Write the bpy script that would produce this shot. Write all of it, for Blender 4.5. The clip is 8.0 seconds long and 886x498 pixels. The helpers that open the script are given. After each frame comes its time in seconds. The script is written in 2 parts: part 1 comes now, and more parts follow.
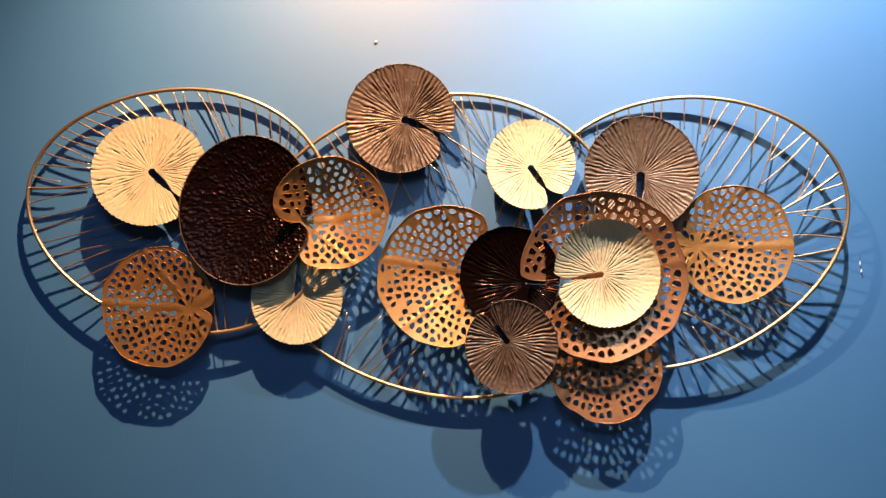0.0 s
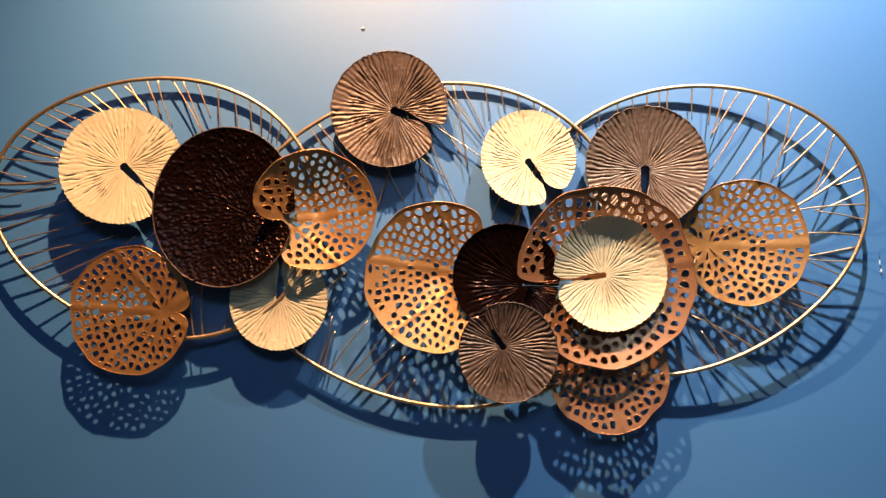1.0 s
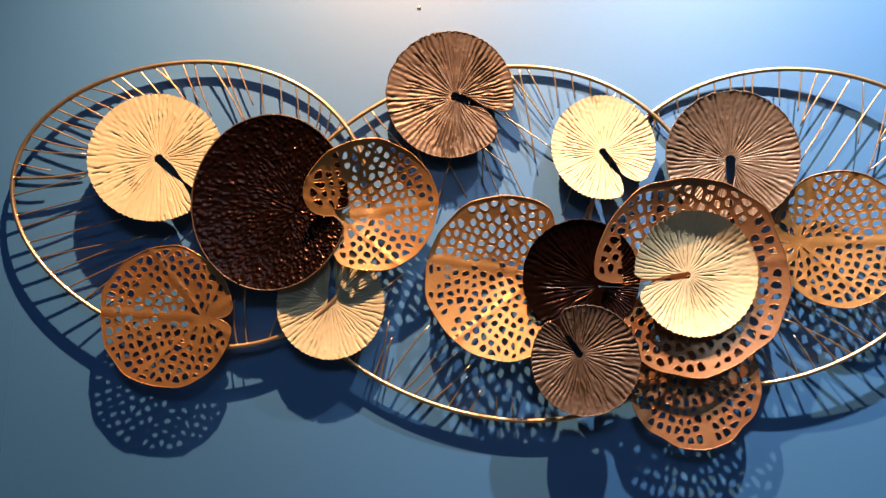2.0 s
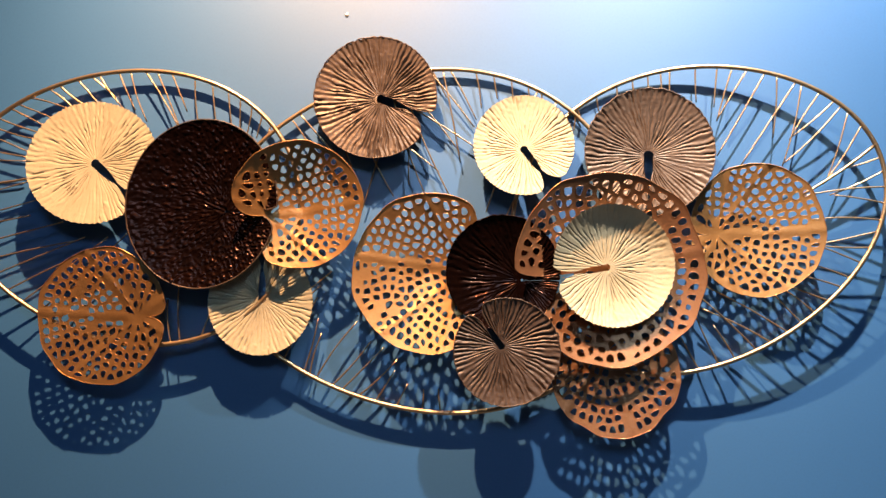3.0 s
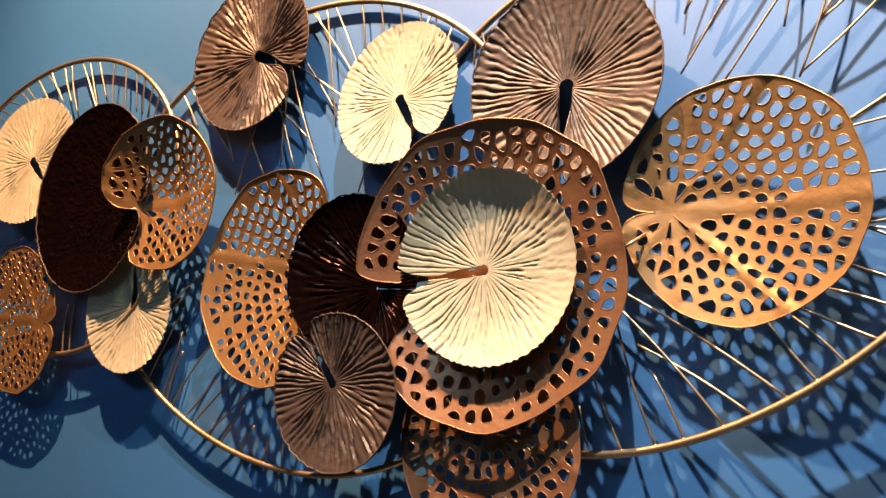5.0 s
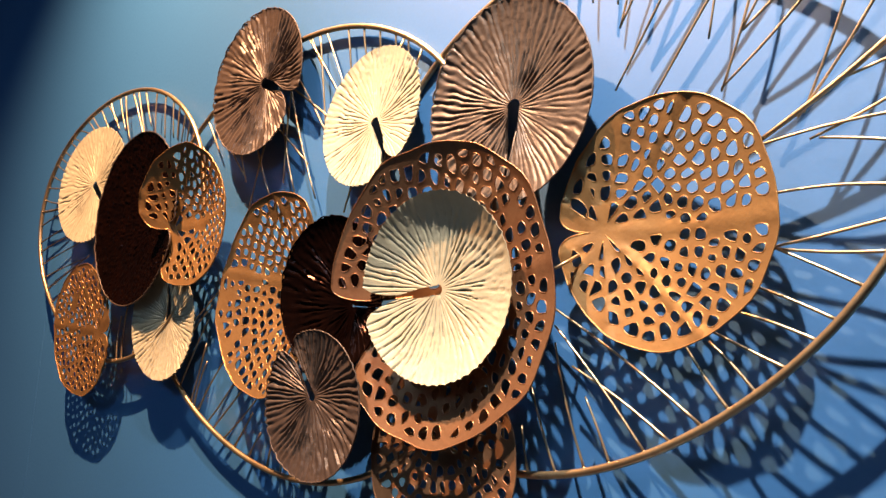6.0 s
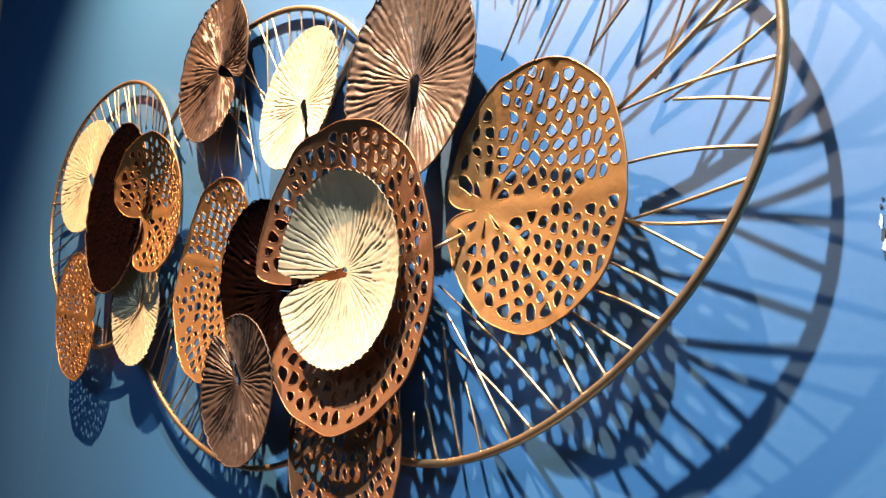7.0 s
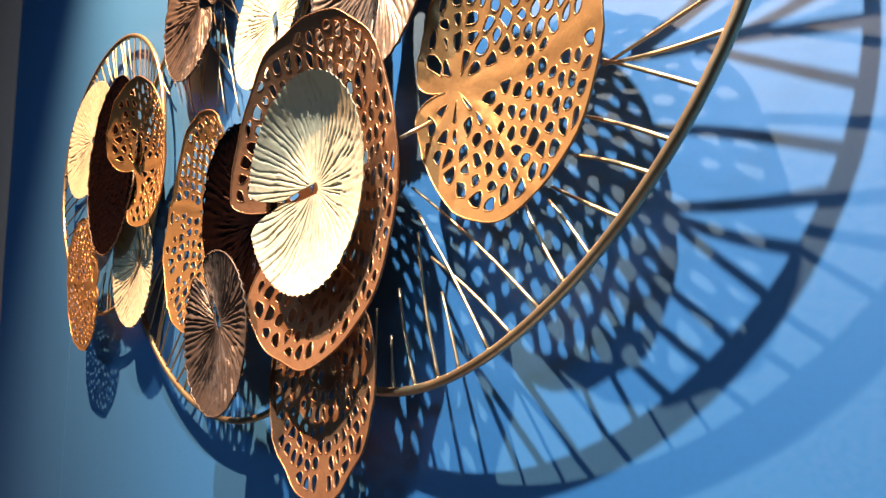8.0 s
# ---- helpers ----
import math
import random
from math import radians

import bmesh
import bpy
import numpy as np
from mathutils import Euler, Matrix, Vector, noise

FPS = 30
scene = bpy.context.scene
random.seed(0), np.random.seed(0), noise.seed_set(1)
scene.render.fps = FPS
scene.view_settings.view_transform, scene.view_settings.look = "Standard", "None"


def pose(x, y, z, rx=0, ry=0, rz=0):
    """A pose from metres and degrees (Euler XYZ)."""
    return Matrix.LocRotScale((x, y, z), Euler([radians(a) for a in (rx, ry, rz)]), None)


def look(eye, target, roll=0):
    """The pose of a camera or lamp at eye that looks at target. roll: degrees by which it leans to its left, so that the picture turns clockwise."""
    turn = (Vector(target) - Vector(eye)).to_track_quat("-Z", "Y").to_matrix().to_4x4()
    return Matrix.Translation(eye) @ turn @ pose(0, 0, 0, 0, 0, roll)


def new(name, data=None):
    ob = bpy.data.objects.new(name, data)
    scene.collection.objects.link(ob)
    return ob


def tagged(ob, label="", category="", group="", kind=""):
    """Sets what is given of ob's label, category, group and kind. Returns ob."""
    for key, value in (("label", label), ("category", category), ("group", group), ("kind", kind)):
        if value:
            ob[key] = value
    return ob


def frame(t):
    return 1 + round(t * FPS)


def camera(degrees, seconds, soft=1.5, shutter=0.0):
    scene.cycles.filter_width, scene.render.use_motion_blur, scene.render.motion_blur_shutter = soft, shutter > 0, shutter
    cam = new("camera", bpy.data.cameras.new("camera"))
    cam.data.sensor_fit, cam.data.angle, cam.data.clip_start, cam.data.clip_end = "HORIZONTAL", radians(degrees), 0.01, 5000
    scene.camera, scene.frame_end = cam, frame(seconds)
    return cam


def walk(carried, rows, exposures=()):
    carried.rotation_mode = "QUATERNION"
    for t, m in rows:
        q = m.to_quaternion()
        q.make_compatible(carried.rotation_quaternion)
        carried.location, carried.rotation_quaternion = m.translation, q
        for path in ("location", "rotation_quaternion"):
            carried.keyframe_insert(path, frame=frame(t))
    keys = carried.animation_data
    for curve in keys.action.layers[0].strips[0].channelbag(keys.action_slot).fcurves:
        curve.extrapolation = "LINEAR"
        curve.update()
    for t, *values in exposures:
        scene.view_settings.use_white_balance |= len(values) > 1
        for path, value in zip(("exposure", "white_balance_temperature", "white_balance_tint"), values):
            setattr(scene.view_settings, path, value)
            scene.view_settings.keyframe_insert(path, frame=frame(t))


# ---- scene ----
cam = camera(58.3, 8.0)
PATH = [
    (0, (0.043, -1.357, 1.399), (-0.024, 0.638, 1.515), 3.7),
    (0.5, (0.05, -1.313, 1.399), (-0.01, 0.683, 1.515), 3.7),
    (1, (0.052, -1.272, 1.401), (-0.013, 0.724, 1.521), 3.6),
    (1.5, (-0.022, -1.208, 1.415), (-0.046, 0.789, 1.51), 3.5),
    (1.7, (-0.069, -1.166, 1.407), (-0.098, 0.831, 1.514), 3.5),
    (2.8, (0.025, -1.164, 1.362), (-0.041, 0.826, 1.549), 2.7),
    (3, (0.065, -1.19, 1.356), (-0.006, 0.799, 1.548), 2.5),
    (3.5, (0.178, -1.172, 1.345), (-0.009, 0.808, 1.563), 1.7),
    (4, (0.262, -0.999, 1.347), (-0.121, 0.948, 1.597), 2.2),
    (4.5, (0.38, -0.794, 1.385), (-0.352, 1.052, 1.625), 3.8),
    (5, (0.619, -0.658, 1.392), (-0.461, 1.013, 1.596), 5.7),
    (5.2, (0.676, -0.636, 1.405), (-0.491, 0.978, 1.587), 5.6),
    (6.3, (0.788, -0.548, 1.444), (-0.612, 0.874, 1.58), 5.4),
    (6.5, (0.813, -0.523, 1.448), (-0.62, 0.866, 1.581), 5.6),
    (7, (0.862, -0.442, 1.44), (-0.644, 0.87, 1.55), 5.3),
    (7.5, (0.874, -0.392, 1.403), (-0.706, 0.831, 1.492), 3.7),
    (8, (0.833, -0.332, 1.381), (-0.766, 0.867, 1.462), 2.8),
]
walk(cam, [(t, look(eye, target, roll)) for t, eye, target, roll in PATH],
     [(0, 0.0, 7600, 11), (4.0, 0.05, 7400, 10), (5.0, -0.08, 7200, 10), (6.5, 0.26, 7100, 9), (8.0, 0.66, 6600, 2)])

from mathutils.geometry import delaunay_2d_cdt

# ---- world and lamps ----
world = bpy.data.worlds.new("world")
scene.world = world
world.use_nodes = True
world.node_tree.nodes["Background"].inputs[0].default_value = (0.5, 0.6, 0.8, 1)
world.node_tree.nodes["Background"].inputs[1].default_value = 0.012


def spot(name, eye, target, watts, colour, size, blend, radius):
    lamp = bpy.data.lights.new(name, "SPOT")
    lamp.energy, lamp.color, lamp.spot_size, lamp.spot_blend, lamp.shadow_soft_size = watts, colour, radians(size), blend, radius
    ob = new(name, lamp)
    ob.matrix_world = look(eye, target)
    return ob


# two track spots close to the wall: a warm one over the middle, a cooler one to its right
spot("warm_spot", (-0.26, -0.535, 2.70), (-0.17, 0.0, 1.08), 495, (1.0, 0.55, 0.30), 88, 1.0, 0.009)
spot("cool_spot", (0.425, -0.535, 2.70), (0.84, 0.0, 1.42), 318, (1.0, 0.89, 0.80), 100, 1.0, 0.012)

# general ceiling light of the showroom, behind the camera
panel = bpy.data.lights.new("ceiling_panel", "AREA")
panel.energy, panel.color, panel.shape, panel.size, panel.size_y = 36, (0.42, 0.67, 1.0), "RECTANGLE", 1.1, 1.1
new("ceiling_panel", panel).matrix_world = look((0.0, -2.75, 2.88), (0.0, -2.749, 0))


# ---- materials ----
def material(name, base, metal, rough, stain=None, grain=120.0, bump=0.12, patch=9.0, spread=0.35, shine=0.5):
    """A painted or plated surface: base colour broken by a second one at two scales, uneven gloss, fine relief."""
    mat = bpy.data.materials.new(name)
    mat.use_nodes = True
    nt = mat.node_tree
    bsdf = nt.nodes["Principled BSDF"]
    bsdf.inputs["Metallic"].default_value = metal
    bsdf.inputs["Specular IOR Level"].default_value = shine
    where = nt.nodes.new("ShaderNodeTexCoord")
    big, small = nt.nodes.new("ShaderNodeTexNoise"), nt.nodes.new("ShaderNodeTexNoise")
    big.inputs["Scale"].default_value, big.inputs["Detail"].default_value = patch, 4
    small.inputs["Scale"].default_value, small.inputs["Detail"].default_value = grain, 6
    mix, mix2 = nt.nodes.new("ShaderNodeMix"), nt.nodes.new("ShaderNodeMix")
    mix.data_type = mix2.data_type = "RGBA"
    ramp = nt.nodes.new("ShaderNodeMapRange")
    ramp.inputs[1].default_value, ramp.inputs[2].default_value = 0.42, 0.68
    ramp.inputs[3].default_value, ramp.inputs[4].default_value = 0.0, spread
    ramp2 = nt.nodes.new("ShaderNodeMapRange")
    ramp2.inputs[1].default_value, ramp2.inputs[2].default_value = 0.5, 0.75
    ramp2.inputs[3].default_value, ramp2.inputs[4].default_value = 0.0, spread * 0.8
    stain = stain or tuple(0.6 * c for c in base)
    mix.inputs[6].default_value, mix.inputs[7].default_value = (*base, 1), (*stain, 1)
    mix2.inputs[7].default_value = (*stain, 1)
    gloss = nt.nodes.new("ShaderNodeMapRange")
    gloss.inputs[3].default_value, gloss.inputs[4].default_value = rough * 0.75, min(1.0, rough * 1.3)
    relief = nt.nodes.new("ShaderNodeBump")
    relief.inputs["Strength"].default_value, relief.inputs["Distance"].default_value = bump, 0.002
    for a, b in ((where.outputs["Object"], big.inputs["Vector"]), (where.outputs["Object"], small.inputs["Vector"]),
                 (big.outputs["Fac"], ramp.inputs[0]), (ramp.outputs[0], mix.inputs[0]),
                 (small.outputs["Fac"], ramp2.inputs[0]), (ramp2.outputs[0], mix2.inputs[0]),
                 (mix.outputs[2], mix2.inputs[6]), (mix2.outputs[2], bsdf.inputs["Base Color"]),
                 (small.outputs["Fac"], gloss.inputs[0]), (gloss.outputs[0], bsdf.inputs["Roughness"]),
                 (small.outputs["Fac"], relief.inputs["Height"]), (relief.outputs[0], bsdf.inputs["Normal"])):
        nt.links.new(a, b)
    return mat


BLUE = material("blue_wall_paint", (0.017, 0.113, 0.311), 0.0, 0.52, (0.014, 0.101, 0.282), 260, 0.03, 3.0, 0.5, 0.8)
BLUE.node_tree.nodes["Principled BSDF"].inputs["Coat Weight"].default_value = 0.45
BLUE.node_tree.nodes["Principled BSDF"].inputs["Coat Roughness"].default_value = 0.43
TAUPE = material("taupe_plaster", (0.58, 0.40, 0.33), 0.0, 0.8, None, 180, 0.1, 2.0, 0.3)
WHITE = material("grey_room_paint", (0.10, 0.10, 0.105), 0.0, 0.8, None, 120, 0.05, 2.0, 0.1)
FLOOR = material("grey_floor_tile", (0.07, 0.07, 0.07), 0.0, 0.4, None, 60, 0.05, 2.0, 0.3)
CREAM = material("champagne_gold_leaf", (0.310, 0.299, 0.230), 0.05, 0.60, (0.235, 0.213, 0.148), 160, 0.25, 22.0, 0.35, 0.3)
BRONZE = material("brushed_bronze", (0.056, 0.039, 0.033), 0.25, 0.46, (0.026, 0.017, 0.014), 170, 0.35, 25.0, 0.5, 0.45)
PALE = material("pale_brushed_bronze", (0.082, 0.060, 0.050), 0.25, 0.48, (0.042, 0.028, 0.022), 170, 0.35, 25.0, 0.5, 0.45)
DARK = material("dark_oxblood_lacquer", (0.014, 0.0065, 0.0058), 0.85, 0.22, (0.034, 0.011, 0.007), 150, 0.2, 30.0, 0.4, 0.3)
COPPER = material("copper_gold_plate", (0.40, 0.228, 0.098), 0.75, 0.37, (0.22, 0.105, 0.050), 200, 0.15, 30.0, 0.32)
GILT = material("yellow_gilt_plate", (0.36, 0.205, 0.086), 0.7, 0.39, (0.20, 0.10, 0.048), 200, 0.15, 30.0, 0.32)
RUSSET = material("russet_copper_plate", (0.31, 0.165, 0.092), 0.72, 0.36, (0.17, 0.070, 0.042), 200, 0.2, 30.0, 0.4)
GOLD = material("gold_wire", (0.47, 0.355, 0.225), 0.9, 0.34, (0.25, 0.165, 0.10), 150, 0.1, 18.0, 0.6)
CHIP = material("pale_filler", (0.42, 0.55, 0.68), 0.0, 0.7)
SCRATCH = material("dark_scratch", (0.02, 0.03, 0.05), 0.0, 0.8)
STEEL = material("screw_steel", (0.45, 0.44, 0.42), 0.9, 0.35)


def mesh_from(name, verts, faces, mat, smooth=True, sharp=0.7):
    me = bpy.data.meshes.new(name)
    me.from_pydata([tuple(v) for v in verts], [], faces)
    me.materials.append(mat)
    me.polygons.foreach_set("use_smooth", [smooth] * len(me.polygons))
    me.update()
    if smooth:
        me.set_sharp_from_angle(angle=sharp)
    return me


def part(name, me, parent, label=""):
    ob = new(name, me)
    ob.parent = parent
    return tagged(ob, label)


def box(name, lo, hi, mat, bevel=0.0):
    bm = bmesh.new()
    bmesh.ops.create_cube(bm, size=1)
    for v in bm.verts:
        v.co = Vector([(a + b) / 2 + c * (b - a) for a, b, c in zip(lo, hi, v.co)])
    if bevel:
        bmesh.ops.bevel(bm, geom=bm.edges[:], offset=bevel, segments=2, affect="EDGES")
    me = bpy.data.meshes.new(name)
    bm.to_mesh(me)
    bm.free()
    me.materials.append(mat)
    return new(name, me)


# ---- the room ----
EDGE = -1.52
tagged(box("wall_north", (EDGE, 0, 0), (2.6, 0.12, 2.9), BLUE), "satin blue painted showroom wall", "wall", kind="structure")
tagged(box("wall_northwest", (-3.0, -0.003, 0), (EDGE, 0.12, 2.9), TAUPE), "taupe plaster wall beside the blue one", "wall", kind="structure")
tagged(box("wall_east", (2.6, -4.2, 0), (2.72, 0.12, 2.9), WHITE), "plain grey painted wall", "wall", kind="structure")
tagged(box("wall_west", (-3.12, -4.2, 0), (-3.0, 0.12, 2.9), WHITE), "plain grey painted wall", "wall", kind="structure")
tagged(box("wall_south", (-3.12, -4.32, 0), (2.72, -4.2, 2.9), WHITE), "plain grey painted wall", "wall", kind="structure")
tagged(box("floor", (-3.12, -4.32, -0.1), (2.72, 0.12, 0), FLOOR), "grey tiled floor", "floor", kind="structure")
tagged(box("ceiling", (-3.12, -4.32, 2.9), (2.72, 0.12, 3.0), WHITE), "grey painted ceiling", "ceiling", kind="structure")
tagged(box("trim", (-0.7125, -0.0006, 0.0), (-0.7105, 0.004, 1.36), BLUE), "faint painted-over joint in the blue wall", "wall joint", kind="structure")


# ---- the wall sculpture ----
sculpture = tagged(new("wall_sculpture"), "gold and bronze metal lily pad sculpture hung on blue wall", "wall art")
sculpture.location = (0, 0, 1.48)
AT = Vector((0, 0, 1.48))


def tube(points, radius, sides=8, closed=False):
    """Verts and faces of a round wire along points, tapering where radius is a list."""
    n = len(points)
    radii = radius if isinstance(radius, list) else [radius] * n
    verts, faces = [], []
    for i, p in enumerate(points):
        a = points[(i - 1) % n] if closed or i else p
        b = points[(i + 1) % n] if closed or i < n - 1 else p
        d = (b - a).normalized()
        u = d.cross(Vector((0, 1, 0.01))).normalized()
        w = d.cross(u)
        for k in range(sides):
            t = 2 * math.pi * k / sides
            verts.append(p + radii[i] * (math.cos(t) * u + math.sin(t) * w))
    for i in range(n if closed else n - 1):
        for k in range(sides):
            j, k2 = (i + 1) % n, (k + 1) % sides
            faces.append((i * sides + k, i * sides + k2, j * sides + k2, j * sides + k))
    if not closed:
        faces.append(tuple(range(sides))[::-1])
        faces.append(tuple((n - 1) * sides + k for k in range(sides)))
    return verts, faces


def ring_point(ring, t):
    """A point of a ring: an uneven oval in a plane that leans a little off the wall."""
    (cx, cz), (a, b), turn, (c3, s3), (y0, sx, sz) = ring
    r = 1 + c3 * math.cos(3 * t) + s3 * math.sin(3 * t)
    u, v, k = a * r * math.cos(t), b * r * math.sin(t), radians(turn)
    x, z = cx + u * math.cos(k) - v * math.sin(k), cz + u * math.sin(k) + v * math.cos(k)
    return Vector((x, y0 + sx * (x - cx) + sz * (z - cz), z))


def wire_ring(ring, spokes, seed, label, stout=()):
    """A closed gold ring with thin spokes: the root's angle on the ring, the length in millimetres, the lean off the middle."""
    rng = random.Random(seed)
    verts, faces = tube([ring_point(ring, 2 * math.pi * i / 120) - AT for i in range(120)], 0.0033, 10, True)
    ob = part("ring", mesh_from("ring", verts, faces, GOLD, sharp=3), sculpture, label)
    (cx, cz), _, _, _, (y0, sx, sz) = ring
    for angle, long, lean in spokes:
        p = ring_point(ring, radians(angle))
        a = math.atan2(cz - p.z, cx - p.x) + radians(lean)
        way = Vector((math.cos(a), 0, math.sin(a)))
        side = Vector((-way.z, 0, way.x)) * rng.uniform(-0.035, 0.035) * long / 1000
        thick = 0.0024 if angle in stout else 0.0013
        pts = []
        for k in range(11):
            f = k / 10
            at = p + way * (f * long / 1000) + side * math.sin(math.pi * f)
            at.y = y0 + sx * (at.x - cx) + sz * (at.z - cz) + 0.003 * f * f
            pts.append(at - AT)
        verts, faces = tube(pts, [thick * (1 - 0.25 * k / 10) for k in range(11)], 6)
        part("spoke", mesh_from("spoke", verts, faces, GOLD, sharp=3), ob)
        # the weld bead at the root
        verts, faces = tube([p - AT - way * 0.002, p - AT + way * 0.0035], [thick * 1.6, thick * 1.15], 6)
        part("weld", mesh_from("weld", verts, faces, GOLD, sharp=3), ob)
    return ob


LEFT = ((-0.4487, 1.5198), (0.263, 0.2075), -6.6, (-0.0296, -0.0028), (-0.0208, 0.0155, 0.0337))
MIDDLE = ((0.0008, 1.4852), (0.316, 0.2571), 0.4, (-0.0305, -0.0104), (-0.0125, 0.006, 0.013))
RIGHT = ((0.3858, 1.5346), (0.2762, 0.2197), 24.6, (0.0218, -0.0155), (-0.0195, -0.071, 0.015))
LEFT_UPPER = [(46, 26, 39), (51, 37, 41), (56, 45, 40), (61, 53, 44), (66, 59, 45), (72, 69, 38), (78, 79, 30), (86, 66, 37), (91, 97, 31),
              (95, 116, 34), (100, 85, 16), (104, 66, 16), (111, 64, 19), (114, 52, 29), (119, 55, 15), (126, 62, 20), (130, 56, 14), (138, 68, 28),
              (143, 65, 18), (146, 65, 10), (152, 76, 13), (156, 76, 11), (160, 83, 2), (166, 86, 7), (172, 95, 12), (178, 50, 0), (184, 117, 12)]
LEFT_LOWER = [(191, 111, 17), (199, 119, 10), (204, 103, 5), (210, 143, 0), (217, 150, -9), (224, 148, -5), (232, 138, -10), (239, 157, -5),
              (246, 184, -8), (285, 60, -6), (292, 66, -11), (295, 83, -17), (302, 41, -47)]
MIDDLE_UPPER = [(48, 24, 42), (55, 192, 19), (60, 24, 40), (61, 203, 13), (64, 28, 39), (69, 33, 32), (74, 38, 30), (79, 58, 24), (86, 88, 34), (88, 147, 15),
                (91, 49, 29), (92, 114, 38), (95, 176, -8), (98, 218, -25), (100, 210, 12), (102, 156, 28), (103, 190, 3), (110, 290, 35),
                (116, 181, -5), (120, 200, 20), (122, 135, -16), (132, 130, -4), (135, 58, -15), (141, 52, -12)]
MIDDLE_LOWER = [(214, 150, 8), (221, 120, 14), (228, 104, 22), (235, 83, 29), (237, 64, 26), (239, 104, 3), (244, 87, -8), (247, 89, -15), (252, 80, -23),
                (257, 54, -14), (263, 37, -16), (270, 31, -2), (275, 34, 2)]
RIGHT_LOWER = [(241, 60, 20), (247, 41, 24), (253, 75, 25), (259, 106, 13), (264, 57, 15), (271, 131, 22), (276, 106, 33), (282, 170, 23), (287, 62, -3), (292, 50, -1),
               (298, 60, 12), (304, 60, 10), (308, 65, 2), (314, 72, -7), (320, 80, 8), (326, 92, 18), (330, 97, 1), (336, 70, -14), (342, 118, -2), (348, 84, 12), (353, 60, 0)]
RIGHT_UPPER = [(-2, 126, 14), (7, 105, 29), (14, 112, 38), (17, 122, 9), (20, 82, 2), (26, 85, 14), (33, 128, 26), (35, 150, 5), (42, 95, 27), (46, 145, -2),
               (52, 88, -9), (57, 85, 0), (62, 62, 6), (69, 54, 4), (77, 67, -5), (80, 64, -10), (84, 59, -16), (89, 53, -20), (94, 35, -26), (101, 24, -27), (108, 24, -28)]
wire_ring(LEFT, LEFT_UPPER + LEFT_LOWER, 11, "oval gold wire ring with thin forked spokes", (184,))
wire_ring(MIDDLE, MIDDLE_UPPER + MIDDLE_LOWER, 12, "round gold wire ring with thin forked spokes")
wire_ring(RIGHT, RIGHT_LOWER + RIGHT_UPPER, 13, "oval gold wire ring with thin forked spokes", (-2,))


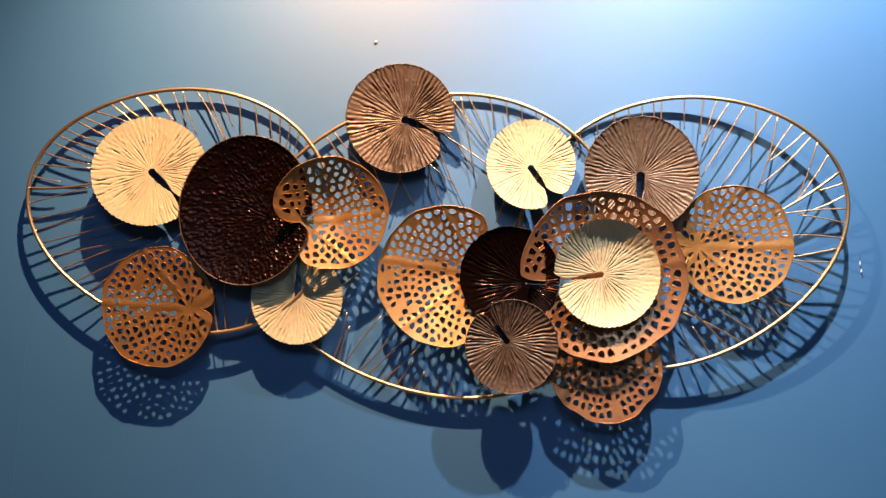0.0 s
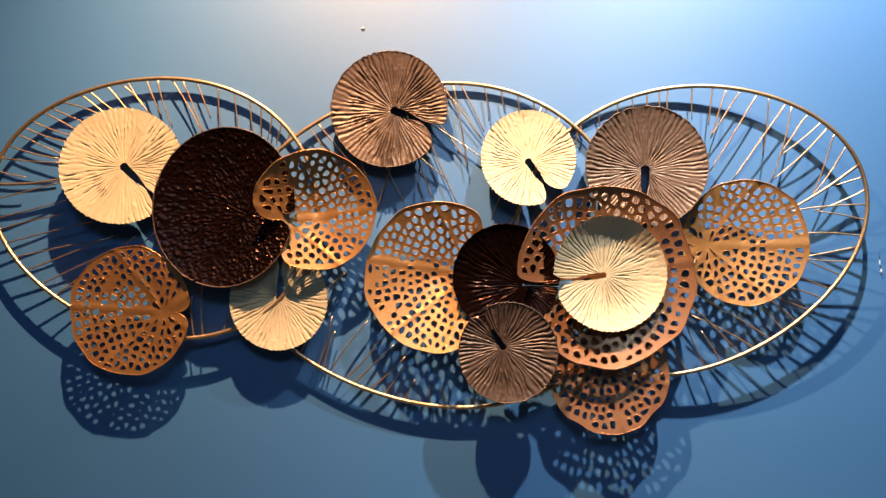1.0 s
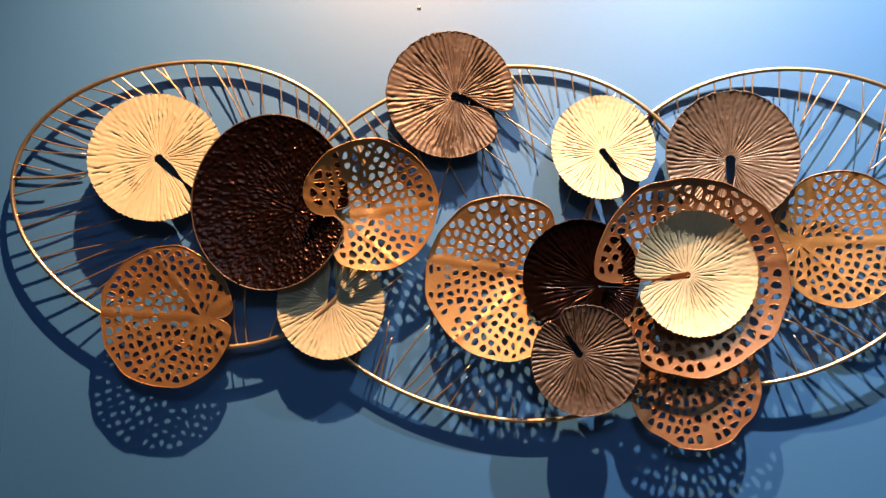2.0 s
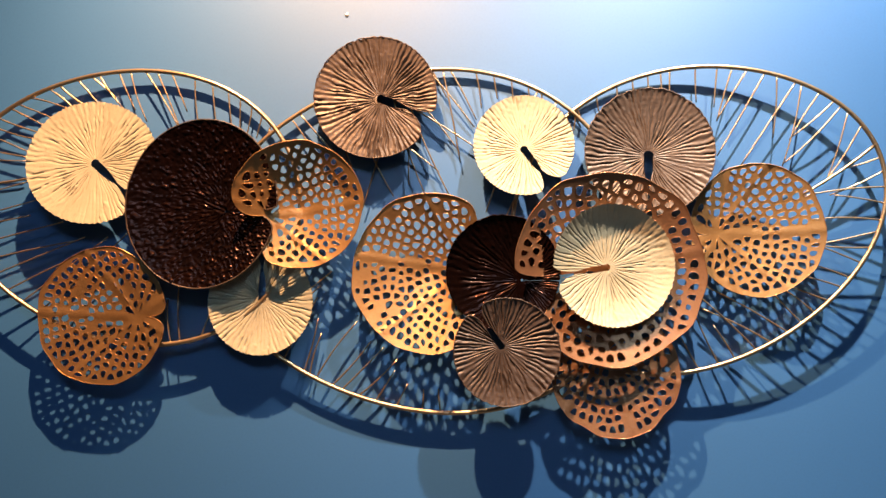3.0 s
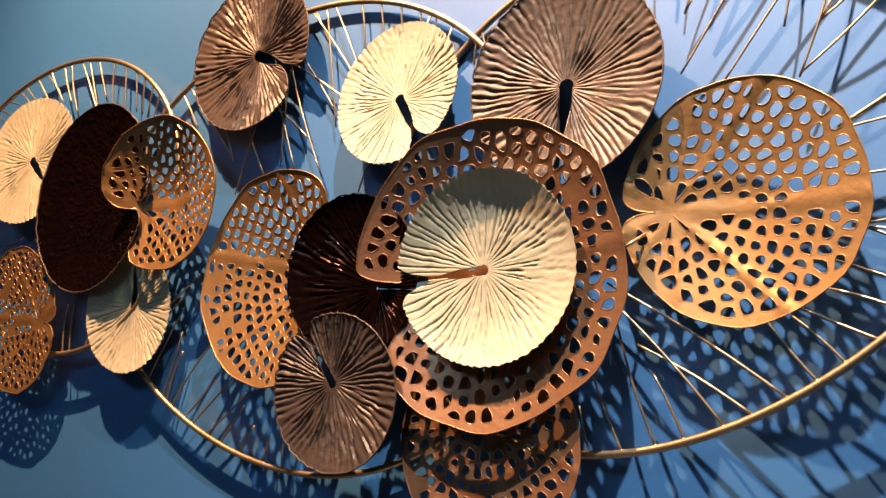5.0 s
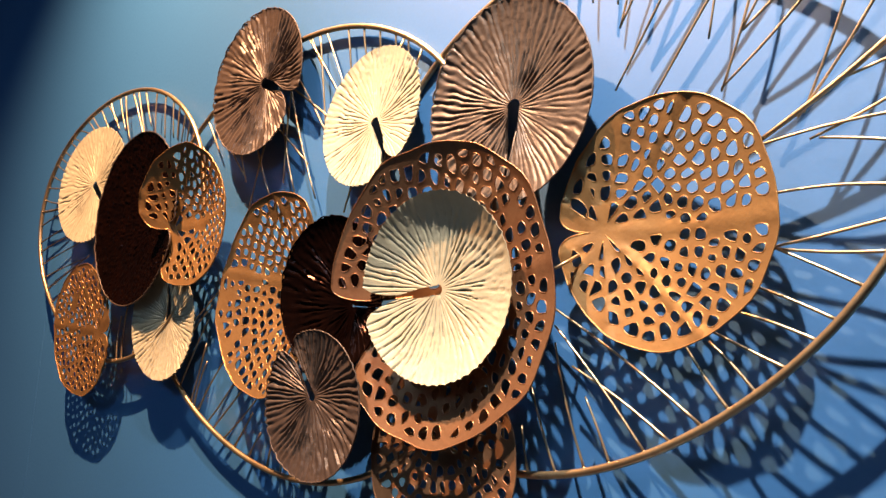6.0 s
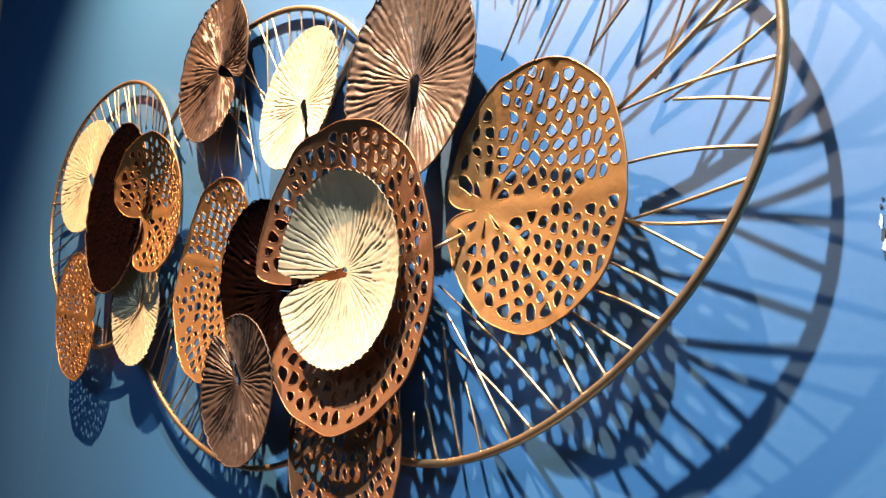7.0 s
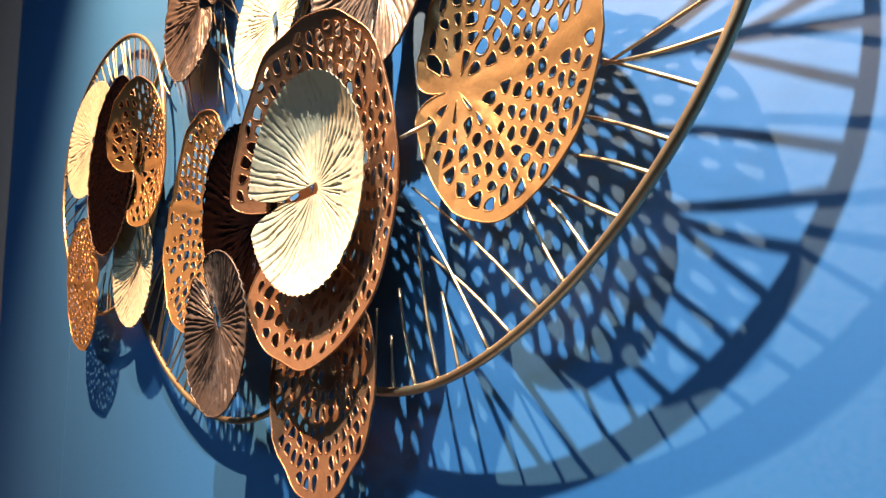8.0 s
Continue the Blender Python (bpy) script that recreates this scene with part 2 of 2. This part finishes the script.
class Pad:
    """The outline of a lily pad: an ellipse about c, seen from its base point, from which the ribs spread, with a notch."""

    def __init__(self, c, size, y, base, notch, lobes=(0.3, 0.3), dish=0.014, slope=(0, 0), wave=0.0, slot=0.0046, seed=1, bowl=2.2, gape=(0, 0), fold=None):
        self.c, self.size, self.y, self.base, self.notch = c, size, y, base, radians(notch)
        self.lobes, self.dish, self.slope, self.wave, self.slot = lobes, dish, slope, wave, slot
        self.rng = random.Random(seed)
        self.bowl, self.gape, self.fold = bowl, gape, fold
        self.phase = self.rng.uniform(0, 6)
        self.veins = []

    def edge(self, phi):
        """The distance from the base to the rim, phi from the notch, -pi to pi."""
        a = self.notch + phi
        dx, dz = math.cos(a), math.sin(a)
        ox, oz = self.base[0] - self.c[0], self.base[1] - self.c[1]
        A, B = self.size
        p, q, r = (dx / A) ** 2 + (dz / B) ** 2, 2 * (ox * dx / A ** 2 + oz * dz / B ** 2), (ox / A) ** 2 + (oz / B) ** 2 - 1
        far = (-q + math.sqrt(max(q * q - 4 * p * r, 0))) / (2 * p)
        x, z = ox + far * dx, oz + far * dz
        b = math.atan2(z, x)
        far *= 1 + self.wave * (math.sin(5 * b + self.phase) * 0.6 + 0.4 * math.sin(9 * b + 2.3 * self.phase) + 0.3 * math.sin(14 * b + self.phase))
        w = self.lobes[0] if phi > 0 else self.lobes[1]
        f = max(0.0, abs(phi) - (self.gape[0] if phi > 0 else self.gape[1])) / w
        if f < 1:
            far = 0.006 + (far - 0.006) * math.sqrt(max(0.0, 1 - (1 - f) ** 2))
        return far

    def place(self, u, v):
        """A point u along the base's x and v along its z, on the dished pad, relative to the sculpture's origin."""
        x, z = self.base[0] + u, self.base[1] + v
        ex, ez = (x - self.c[0]) / self.size[0], (z - self.c[1]) / self.size[1]
        r = min(1.1, math.hypot(ex, ez))
        y = -self.y + self.dish * (1 - r ** self.bowl) + self.slope[0] * (x - self.c[0]) + self.slope[1] * (z - self.c[1])
        if self.fold:
            # one side of a straight crease through the base leans forward
            a, lean = radians(self.fold[0]), self.fold[1]
            d = v * math.cos(a) - u * math.sin(a)
            y -= lean * 0.5 * (d + math.sqrt(d * d + 0.00006))
        if self.veins:
            # raised veins that spread from the base
            phi, r = math.atan2(v, u) - self.notch, math.hypot(u, v)
            off = min(abs((phi - a + math.pi) % (2 * math.pi) - math.pi) for a in self.veins)
            y -= 0.0014 * max(0.0, 1 - r * math.sin(min(off, 1.5)) / 0.0065) * min(1.0, r / 0.02)
        return Vector((x, y, z - AT.z))

    def part_slot(self, u, v, side):
        """Pushes a point out of the keyhole slot along the notch."""
        c, s = math.cos(self.notch), math.sin(self.notch)
        along, across = u * c + v * s, -u * s + v * c
        gap = self.slot * (1 if along < 0.024 else max(0.25, 1 - (along - 0.024) / 0.03))
        if along < 0:
            r = math.hypot(along, across)
            grow = max(1.0, 1.15 * self.slot / max(r, 1e-6))
            along, across, gap = along * grow, across * grow, 0.0
        if across * side < gap:
            across = gap * side
        return along * c - across * s, along * s + across * c


def solid(front, faces, thick):
    """Gives a sheet its thickness, with a wall round every free edge."""
    n = len(front)
    verts = list(front) + [v + Vector((0, thick, 0)) for v in front]
    out = [tuple(f) for f in faces] + [tuple(i + n for i in reversed(f)) for f in faces]
    count = {}
    for f in faces:
        for a, b in zip(f, (*f[1:], f[0])):
            count[(a, b)] = count.get((a, b), 0) + 1
    for a, b in list(count):
        if (b, a) not in count:
            out.append((b, a, a + n, b + n))
    return verts, out


def spread_out(t):
    """Angles from the notch round to the back, closer together beside the notch."""
    return math.pi * (0.45 * t + 0.55 * t * t)


def ribbed_pad(name, pad, mat, ribs, amp, label, hammer=0.0, steps=38, torn=(0.8, 0.9), ridged=False):
    """A pressed sheet leaf with ribs that spread from the base and a finely scalloped rim."""
    per = 6
    n = ribs * per
    half = [spread_out((i + 0.5) / (n // 2)) for i in range(n // 2)]
    order = half + [-p for p in reversed(half)]
    verts, faces = [], []
    shift = Vector((pad.phase * 3, 1.7, 0.4))
    for p in order:
        far, side = pad.edge(p), 1 if p > 0 else -1
        a = pad.notch + p
        for k in range(steps):
            s = 0.02 + 0.98 * (k / (steps - 1)) ** 0.9
            r = s * far
            wob = noise.noise(Vector((6 * math.cos(p), 6 * math.sin(p), 30 * r)) + shift)
            turn = ribs * p + 3.0 * wob + 1.9 * noise.noise(Vector((80 * r * math.cos(p), 80 * r * math.sin(p), 2)) + shift)
            u, v = r * math.cos(a), r * math.sin(a)
            # ribs double in number on the way out, each chiselled in strokes of its own
            out = min(1.0, max(0.0, (s + 0.3 * noise.noise(Vector((9 * math.cos(p), 9 * math.sin(p), 1)) + shift) - 0.34) / 0.16))
            crest = 0.0
            for share, way, key in ((1 - out, 0.5 * turn, 3), (out, turn, 5)):
                if share > 0:
                    stroke = noise.noise(Vector((1.73 * math.floor(way / (2 * math.pi) + (0.5 if not ridged else 0.0)), 48 * r, key)) + shift)
                    stroke = min(1.4, max(0.12, torn[0] + torn[1] * stroke))
                    ridge = abs(math.sin(0.5 * way))
                    crest += share * stroke * ((0.55 - 1.1 * ridge * ridge - 0.8 * max(0.0, 2.6 * ridge - 1.6) ** 2) if ridged else -1.5 * max(0.0, 1 - 1.9 * ridge))
            broken = 0.85 + 0.9 * noise.noise(Vector((24 * u, 24 * v, 3)) + shift)
            full = min(1.0, max(0.0, (r - 0.007) / 0.016))
            scallop = 1 + (0.0 if hammer else 0.007) * math.cos(turn) * max(0.0, (s - 0.88) / 0.12)
            u, v = pad.part_slot(u * scallop, v * scallop, side)
            q = pad.place(u, v)
            q.y -= amp * crest * full * min(1.25, max(0.55, broken))
            if not hammer:
                q.y -= 0.0026 * max(0.0, noise.noise(Vector((190 * u, 190 * v, 5)) + shift) - 0.42)
            q.y -= hammer * abs(noise.noise(Vector((190 * u, 190 * v, 9)) + shift))
            verts.append(q)
    m = len(order)
    for i in range(m - 1):
        for k in range(steps - 1):
            a, b = i * steps + k, (i + 1) * steps + k
            faces.append((a, a + 1, b + 1, b))
    edge = [verts[i * steps + steps - 1] for i in range(0, m, 3)]
    verts, faces = solid(verts, faces, 0.0011)
    leaf = part(name, mesh_from(name, verts, faces, mat, sharp=1.0), sculpture, label)
    if hammer or ridged:
        part("rim", mesh_from("rim", *tube(edge, 0.0011 if hammer else 0.0008, 6), BRONZE if hammer else mat, sharp=3), leaf, "thin rolled rim")
    return leaf


def clip(poly, nx, nz, d):
    """The part of a polygon with nx * x + nz * z <= d."""
    out = []
    for i, a in enumerate(poly):
        b = poly[(i + 1) % len(poly)]
        fa, fb = nx * a[0] + nz * a[1] - d, nx * b[0] + nz * b[1] - d
        if fa <= 0:
            out.append(a)
        if fa * fb < 0:
            t = fa / (fa - fb)
            out.append((a[0] + t * (b[0] - a[0]), a[1] + t * (b[1] - a[1])))
    return out


def chaikin(poly):
    out = []
    for i, a in enumerate(poly):
        b = poly[(i + 1) % len(poly)]
        out += [(0.75 * a[0] + 0.25 * b[0], 0.75 * a[1] + 0.25 * b[1]), (0.25 * a[0] + 0.75 * b[0], 0.25 * a[1] + 0.75 * b[1])]
    return out


def pierced_pad(name, pad, mat, label, cell=0.0128, web=0.0020, start=0.017, veins=4):
    """A sheet leaf cut through with rows of rounded holes that spread from the base, with one solid midrib."""
    rng = pad.rng
    rim = []
    for i in range(130):
        p = spread_out((i + 0.5) / 130)
        rim += [(p, pad.edge(p)), (-p, pad.edge(-p))]
    rim.sort(key=lambda e: e[0] % (2 * math.pi))
    line = [(r * math.cos(pad.notch + p), r * math.sin(pad.notch + p)) for p, r in rim]
    ghosts = [(u + 0.003 * math.cos(pad.notch + p), v + 0.003 * math.sin(pad.notch + p)) for (u, v), (p, r) in zip(line, rim)][::2]
    seeds = []
    r, k = start, 0
    while r < 0.26:
        n = max(9, round(2 * math.pi * r / cell))
        off = rng.random()
        for j in range(n):
            p = -math.pi + 2 * math.pi * (j + off + rng.uniform(-0.2, 0.2)) / n
            p = (p + math.pi) % (2 * math.pi) - math.pi
            rr = r + rng.uniform(-0.2, 0.2) * cell
            u, v = rr * math.cos(pad.notch + p), rr * math.sin(pad.notch + p)
            if rr < pad.edge(p) - 0.006 and min(math.hypot(u - g[0], v - g[1]) for g in ghosts) > 0.0085:
                seeds.append((u, v, rr, p))
        r += cell * (1.25 if k == 0 else 1.0)
        k += 1
    pad.veins = [math.pi] + [side * (0.5 + 2.4 * (j + rng.uniform(-0.22, 0.22)) / veins) for j in range(veins) for side in (1, -1)]
    holes = []
    for u, v, rr, p in seeds:
        back = abs(abs(p) - math.pi)
        if rr * math.sin(min(back, 1.5)) < 0.0045 or rng.random() < 0.03:
            continue
        poly = [(u - 0.012, v - 0.012), (u + 0.012, v - 0.012), (u + 0.012, v + 0.012), (u - 0.012, v + 0.012)]
        inset = web * rng.uniform(0.8, 1.35)
        near = sorted([(s[0], s[1]) for s in seeds if 0 < abs(s[0] - u) + abs(s[1] - v) < 0.045] + [g for g in ghosts if abs(g[0] - u) + abs(g[1] - v) < 0.045],
                      key=lambda s: math.hypot(s[0] - u, s[1] - v))[:16]
        for a, b in near:
            nx, nz = a - u, b - v
            h = math.hypot(nx, nz)
            nx, nz = nx / h, nz / h
            poly = clip(poly, nx, nz, nx * u + nz * v + h / 2 - inset)
            if len(poly) < 3:
                break
        for a in pad.veins:
            nx, nz = -math.sin(pad.notch + a), math.cos(pad.notch + a)
            side = 1 if nx * u + nz * v > 0 else -1
            if u * nz - v * nx > 0 and len(poly) > 2:
                poly = clip(poly, -side * nx, -side * nz, -0.0010)
        if len(poly) < 3:
            continue
        poly = chaikin(chaikin(poly))
        clean = [q for i, q in enumerate(poly) if math.hypot(q[0] - poly[i - 1][0], q[1] - poly[i - 1][1]) > 0.0004]
        area = 0.5 * sum(a[0] * b[1] - a[1] * b[0] for a, b in zip(clean, clean[1:] + clean[:1]))
        if len(clean) < 5 or area < 0.7e-5:
            continue
        holes.append((clean, (sum(q[0] for q in clean) / len(clean), sum(q[1] for q in clean) / len(clean))))
    points, edges = [Vector(q) for q in line], [(i, (i + 1) % len(line)) for i in range(len(line))]
    for poly, _ in holes:
        o = len(points)
        points += [Vector(q) for q in poly]
        edges += [(o + i, o + (i + 1) % len(poly)) for i in range(len(poly))]
    spans = [(poly, min(q[0] for q in poly), max(q[0] for q in poly), min(q[1] for q in poly), max(q[1] for q in poly)) for poly, _ in holes]
    # free points keep the sheet's curve even where it has no holes
    for i in range(-45, 46):
        for j in range(-45, 46):
            u, v = 0.006 * i + 0.003 * (j % 2), 0.0055 * j
            if inside(line, u, v) and not any(a < u < b and c < v < d and inside(poly, u, v) for poly, a, b, c, d in spans):
                points.append(Vector((u, v)))
    co, _, tris, _, _, _ = delaunay_2d_cdt(points, edges, [], 0, 1e-6)
    co = [tuple(c) for c in co]
    keep = []
    for f in tris:
        x = sum(co[i][0] for i in f) / 3
        z = sum(co[i][1] for i in f) / 3
        if any(a < x < b and c < z < d and inside(poly, x, z) for poly, a, b, c, d in spans) or not inside(line, x, z):
            continue
        (ax, az), (bx, bz), (cx, cz) = (co[i] for i in f)
        keep.append(tuple(f) if (bx - ax) * (cz - az) - (bz - az) * (cx - ax) > 0 else tuple(reversed(f)))
    verts, faces = solid([pad.place(*q) for q in co], keep, 0.0013)
    leaf = part(name, mesh_from(name, verts, faces, mat, sharp=0.8), sculpture, label)
    part("rim", mesh_from("rim", *tube([pad.place(*q) for q in line[::2]], 0.0006, 6, True), mat, sharp=3), leaf)
    # the raised lip that punching left round the holes
    verts, faces = [], []
    for poly, _ in holes:
        ring, skin = tube([pad.place(*q) for q in poly[::2]], 0.00042, 5, True)
        faces += [tuple(i + len(verts) for i in f) for f in skin]
        verts += ring
    part("hole_edging", mesh_from("hole_edging", verts, faces, mat, sharp=3), leaf)
    return leaf


def inside(poly, x, z):
    hit, j = False, len(poly) - 1
    for i, (a, b) in enumerate(poly):
        c, d = poly[j]
        if (b > z) != (d > z) and x < (c - a) * (z - b) / (d - b) + a:
            hit = not hit
        j = i
    return hit


# ribbed leaves
CUT = (0.72, 1.1)
ribbed_pad("leaf", Pad((-0.507, 1.577), (0.096, 0.094), 0.037, (-0.504, 1.575), -40, (0.22, 0.30), 0.006, (0.085, 0.08), slot=0.0062, seed=21), CREAM, 68, 0.0015, "champagne gold ribbed lily pad", torn=CUT)
ribbed_pad("leaf", Pad((-0.2405, 1.3795), (0.0765, 0.078), 0.034, (-0.241, 1.384), 92, (0.2, 0.2), 0.010, (0.04, 0.0), slot=0.0055, seed=22), CREAM, 62, 0.0016, "champagne gold ribbed lily pad", torn=CUT)
ribbed_pad("leaf", Pad((0.1365, 1.6285), (0.0745, 0.0775), 0.031, (0.138, 1.622), -53, (0.38, 0.32), 0.009, (-0.03, 0.13), slot=0.0053, seed=23), CREAM, 66, 0.0016, "small champagne gold ribbed lily pad", torn=CUT)
ribbed_pad("leaf", Pad((0.270, 1.4525), (0.087, 0.0885), 0.053, (0.262, 1.450), -168, (0.30, 0.18), 0.018, (0.055, 0), bowl=3.4, seed=24), CREAM, 64, 0.0015, "deep champagne gold ribbed lily pad", torn=CUT)
CHISEL = (0.8, 1.3)
ribbed_pad("leaf", Pad((-0.0885, 1.6945), (0.0925, 0.0945), 0.027, (-0.080, 1.693), -19, (0.15, 0.55), 0.008, (0, 0.05), slot=0.0062, seed=25), BRONZE, 70, 0.0013, "dark bronze ribbed lily pad", torn=CHISEL, ridged=True)
ribbed_pad("leaf", Pad((0.321, 1.624), (0.094, 0.095), 0.034, (0.322, 1.620), -89, (0.16, 0.16), 0.012, (-0.05, -0.01), slot=0.0066, seed=26), PALE, 72, 0.0010, "bronze ribbed lily pad", torn=CHISEL, ridged=True)
ribbed_pad("leaf", Pad((0.121, 1.323), (0.075, 0.076), 0.058, (0.113, 1.331), 129, (0.22, 0.30), 0.008, seed=27), BRONZE, 60, 0.0012, "bronze ribbed lily pad", torn=CHISEL, ridged=True)
ribbed_pad("leaf", Pad((0.112, 1.437), (0.082, 0.083), 0.041, (0.141, 1.427), 1, (0.02, 0.02), 0.012, (0, -0.03), slot=0.0003, seed=28), DARK, 66, 0.0011, "near-black lacquered ribbed lily pad", torn=(0.5, 1.5), ridged=True)
# the hammered bowl
ribbed_pad("leaf", Pad((-0.335, 1.5205), (0.112, 0.1265), 0.043, (-0.300, 1.511), 1, (0.12, 0.4), 0.014, (0.02, 0.03), slot=0.0007, seed=29), DARK, 90, 0.0, "dark hammered bowl-shaped leaf with a thin rim", 0.0032, 60)
# pierced leaves
pierced_pad("leaf", Pad((-0.191, 1.523), (0.095, 0.093), 0.049, (-0.237, 1.507), -170, (0.35, 0.8), 0.027, (0.05, -0.07), 0.012, seed=31, bowl=1.3, gape=(1.2, 0.0), fold=(66, 0.14)), COPPER, "copper gold pierced leaf")
pierced_pad("leaf", Pad((-0.471, 1.3485), (0.095, 0.1005), 0.041, (-0.418, 1.350), 0, (0.5, 0.5), 0.008, (0.01, -0.05), 0.016, seed=32, bowl=1.3), COPPER, "copper pierced leaf with two lobes")
pierced_pad("leaf", Pad((0.006, 1.4325), (0.114, 0.117), 0.037, (0.058, 1.440), -5, (0.3, 0.3), 0.028, (-0.04, 0.08), 0.012, seed=33, bowl=1.25, gape=(1.35, 1.25), fold=(-12, 0.12)), COPPER, "large copper gold pierced leaf")
pierced_pad("leaf", Pad((0.2645, 1.4485), (0.1365, 0.1395), 0.050, (0.222, 1.443), -168, (0.35, 0.22), 0.038, (0.012, -0.01), 0.020, seed=34, bowl=1.45, gape=(0.6, 0.0)), RUSSET, "largest copper gold pierced leaf, wavy edged", 0.0158, 0.0026, veins=0)
pierced_pad("leaf", Pad((0.4775, 1.5145), (0.0935, 0.0975), 0.035, (0.424, 1.507), -176, (0.35, 0.35), 0.018, (-0.11, 0), 0.012, seed=35, bowl=1.4), GILT, "gold pierced leaf with two lobes")
pierced_pad("leaf", Pad((0.278, 1.300), (0.091, 0.092), 0.033, (0.267, 1.330), 110, (0.3, 0.3), 0.010, (-0.05, 0.05), 0.020, seed=36, bowl=1.4), RUSSET, "copper pierced leaf, wavy edged")


# a short strut that ties the largest leaf to its neighbour
STRUT = [Vector((0.397, -0.045, 1.474)) - AT, Vector((0.401, -0.036, 1.480)) - AT, Vector((0.406, -0.026, 1.487)) - AT]
part("strut", mesh_from("strut", *tube(STRUT, 0.0014, 8), GOLD, sharp=3), sculpture, "thin brass strut between two leaves")


# ---- small marks on the wall ----
def screw(x, z):
    """A small wall screw: a domed head with a cross slot, in a plastic plug."""
    thing = tagged(new("wall_screw"), "small steel screw head in blue painted wall", "screw")
    thing.location = (x, 0, z)
    bm = bmesh.new()
    bmesh.ops.create_uvsphere(bm, u_segments=16, v_segments=8, radius=0.0032)
    for v in bm.verts:
        v.co = Vector((v.co.x, -0.5 * abs(v.co.y) if v.co.y < 0 else 0.0, v.co.z))
    me = bpy.data.meshes.new("head")
    bm.to_mesh(me)
    bm.free()
    me.materials.append(STEEL)
    part("head", me, thing)
    for turn in (0.4, 0.4 + math.pi / 2):
        c, s = 0.0024 * math.cos(turn), 0.0024 * math.sin(turn)
        n = Vector((-s, 0, c)) * 0.16
        a, b = Vector((c, -0.0017, s)), Vector((-c, -0.0017, -s))
        verts = [a + n, a - n, b - n, b + n] + [p + Vector((0, 0.0006, 0)) for p in (a + n, a - n, b - n, b + n)]
        part("slot", mesh_from("slot", verts, [(0, 1, 2, 3), (4, 7, 6, 5), (0, 4, 5, 1), (1, 5, 6, 2), (2, 6, 7, 3), (3, 7, 4, 0)], SCRATCH, False), thing)


screw(-0.143, 1.830)


def flake(name, x, z, wide, high, mat, seed, parent):
    """A thin, ragged flake that lies on the wall."""
    rng = random.Random(seed)
    n = 14
    front = []
    for i in range(n):
        t = 2 * math.pi * i / n
        k = rng.uniform(0.65, 1.15)
        front.append(Vector((x + 0.5 * wide * k * math.cos(t), -0.0007, z + 0.5 * high * k * math.sin(t))))
    verts, faces = solid(front, [tuple(range(n))], 0.001)
    part(name, mesh_from(name, verts, faces, mat, False), parent)


chips = tagged(new("paint_chip"), "chipped paint streak showing pale filler on blue wall", "paint chip")
chips.location = (0.700, 0, 1.49)
for i, (x, z, wide, high, mat) in enumerate(((0.000, 0.0085, 0.0022, 0.0085, CHIP), (0.0016, 0.001, 0.0022, 0.008, SCRATCH), (0.0028, -0.0045, 0.0030, 0.007, CHIP),
                                             (0.0036, -0.0095, 0.0020, 0.006, SCRATCH), (-0.0006, 0.0165, 0.0016, 0.0022, SCRATCH), (0.0000, 0.0205, 0.0014, 0.0016, SCRATCH), (0.0052, -0.0155, 0.0016, 0.002, SCRATCH))):
    flake("chip" if mat is CHIP else "scratch", x, z, wide, high, mat, 50 + i, chips)
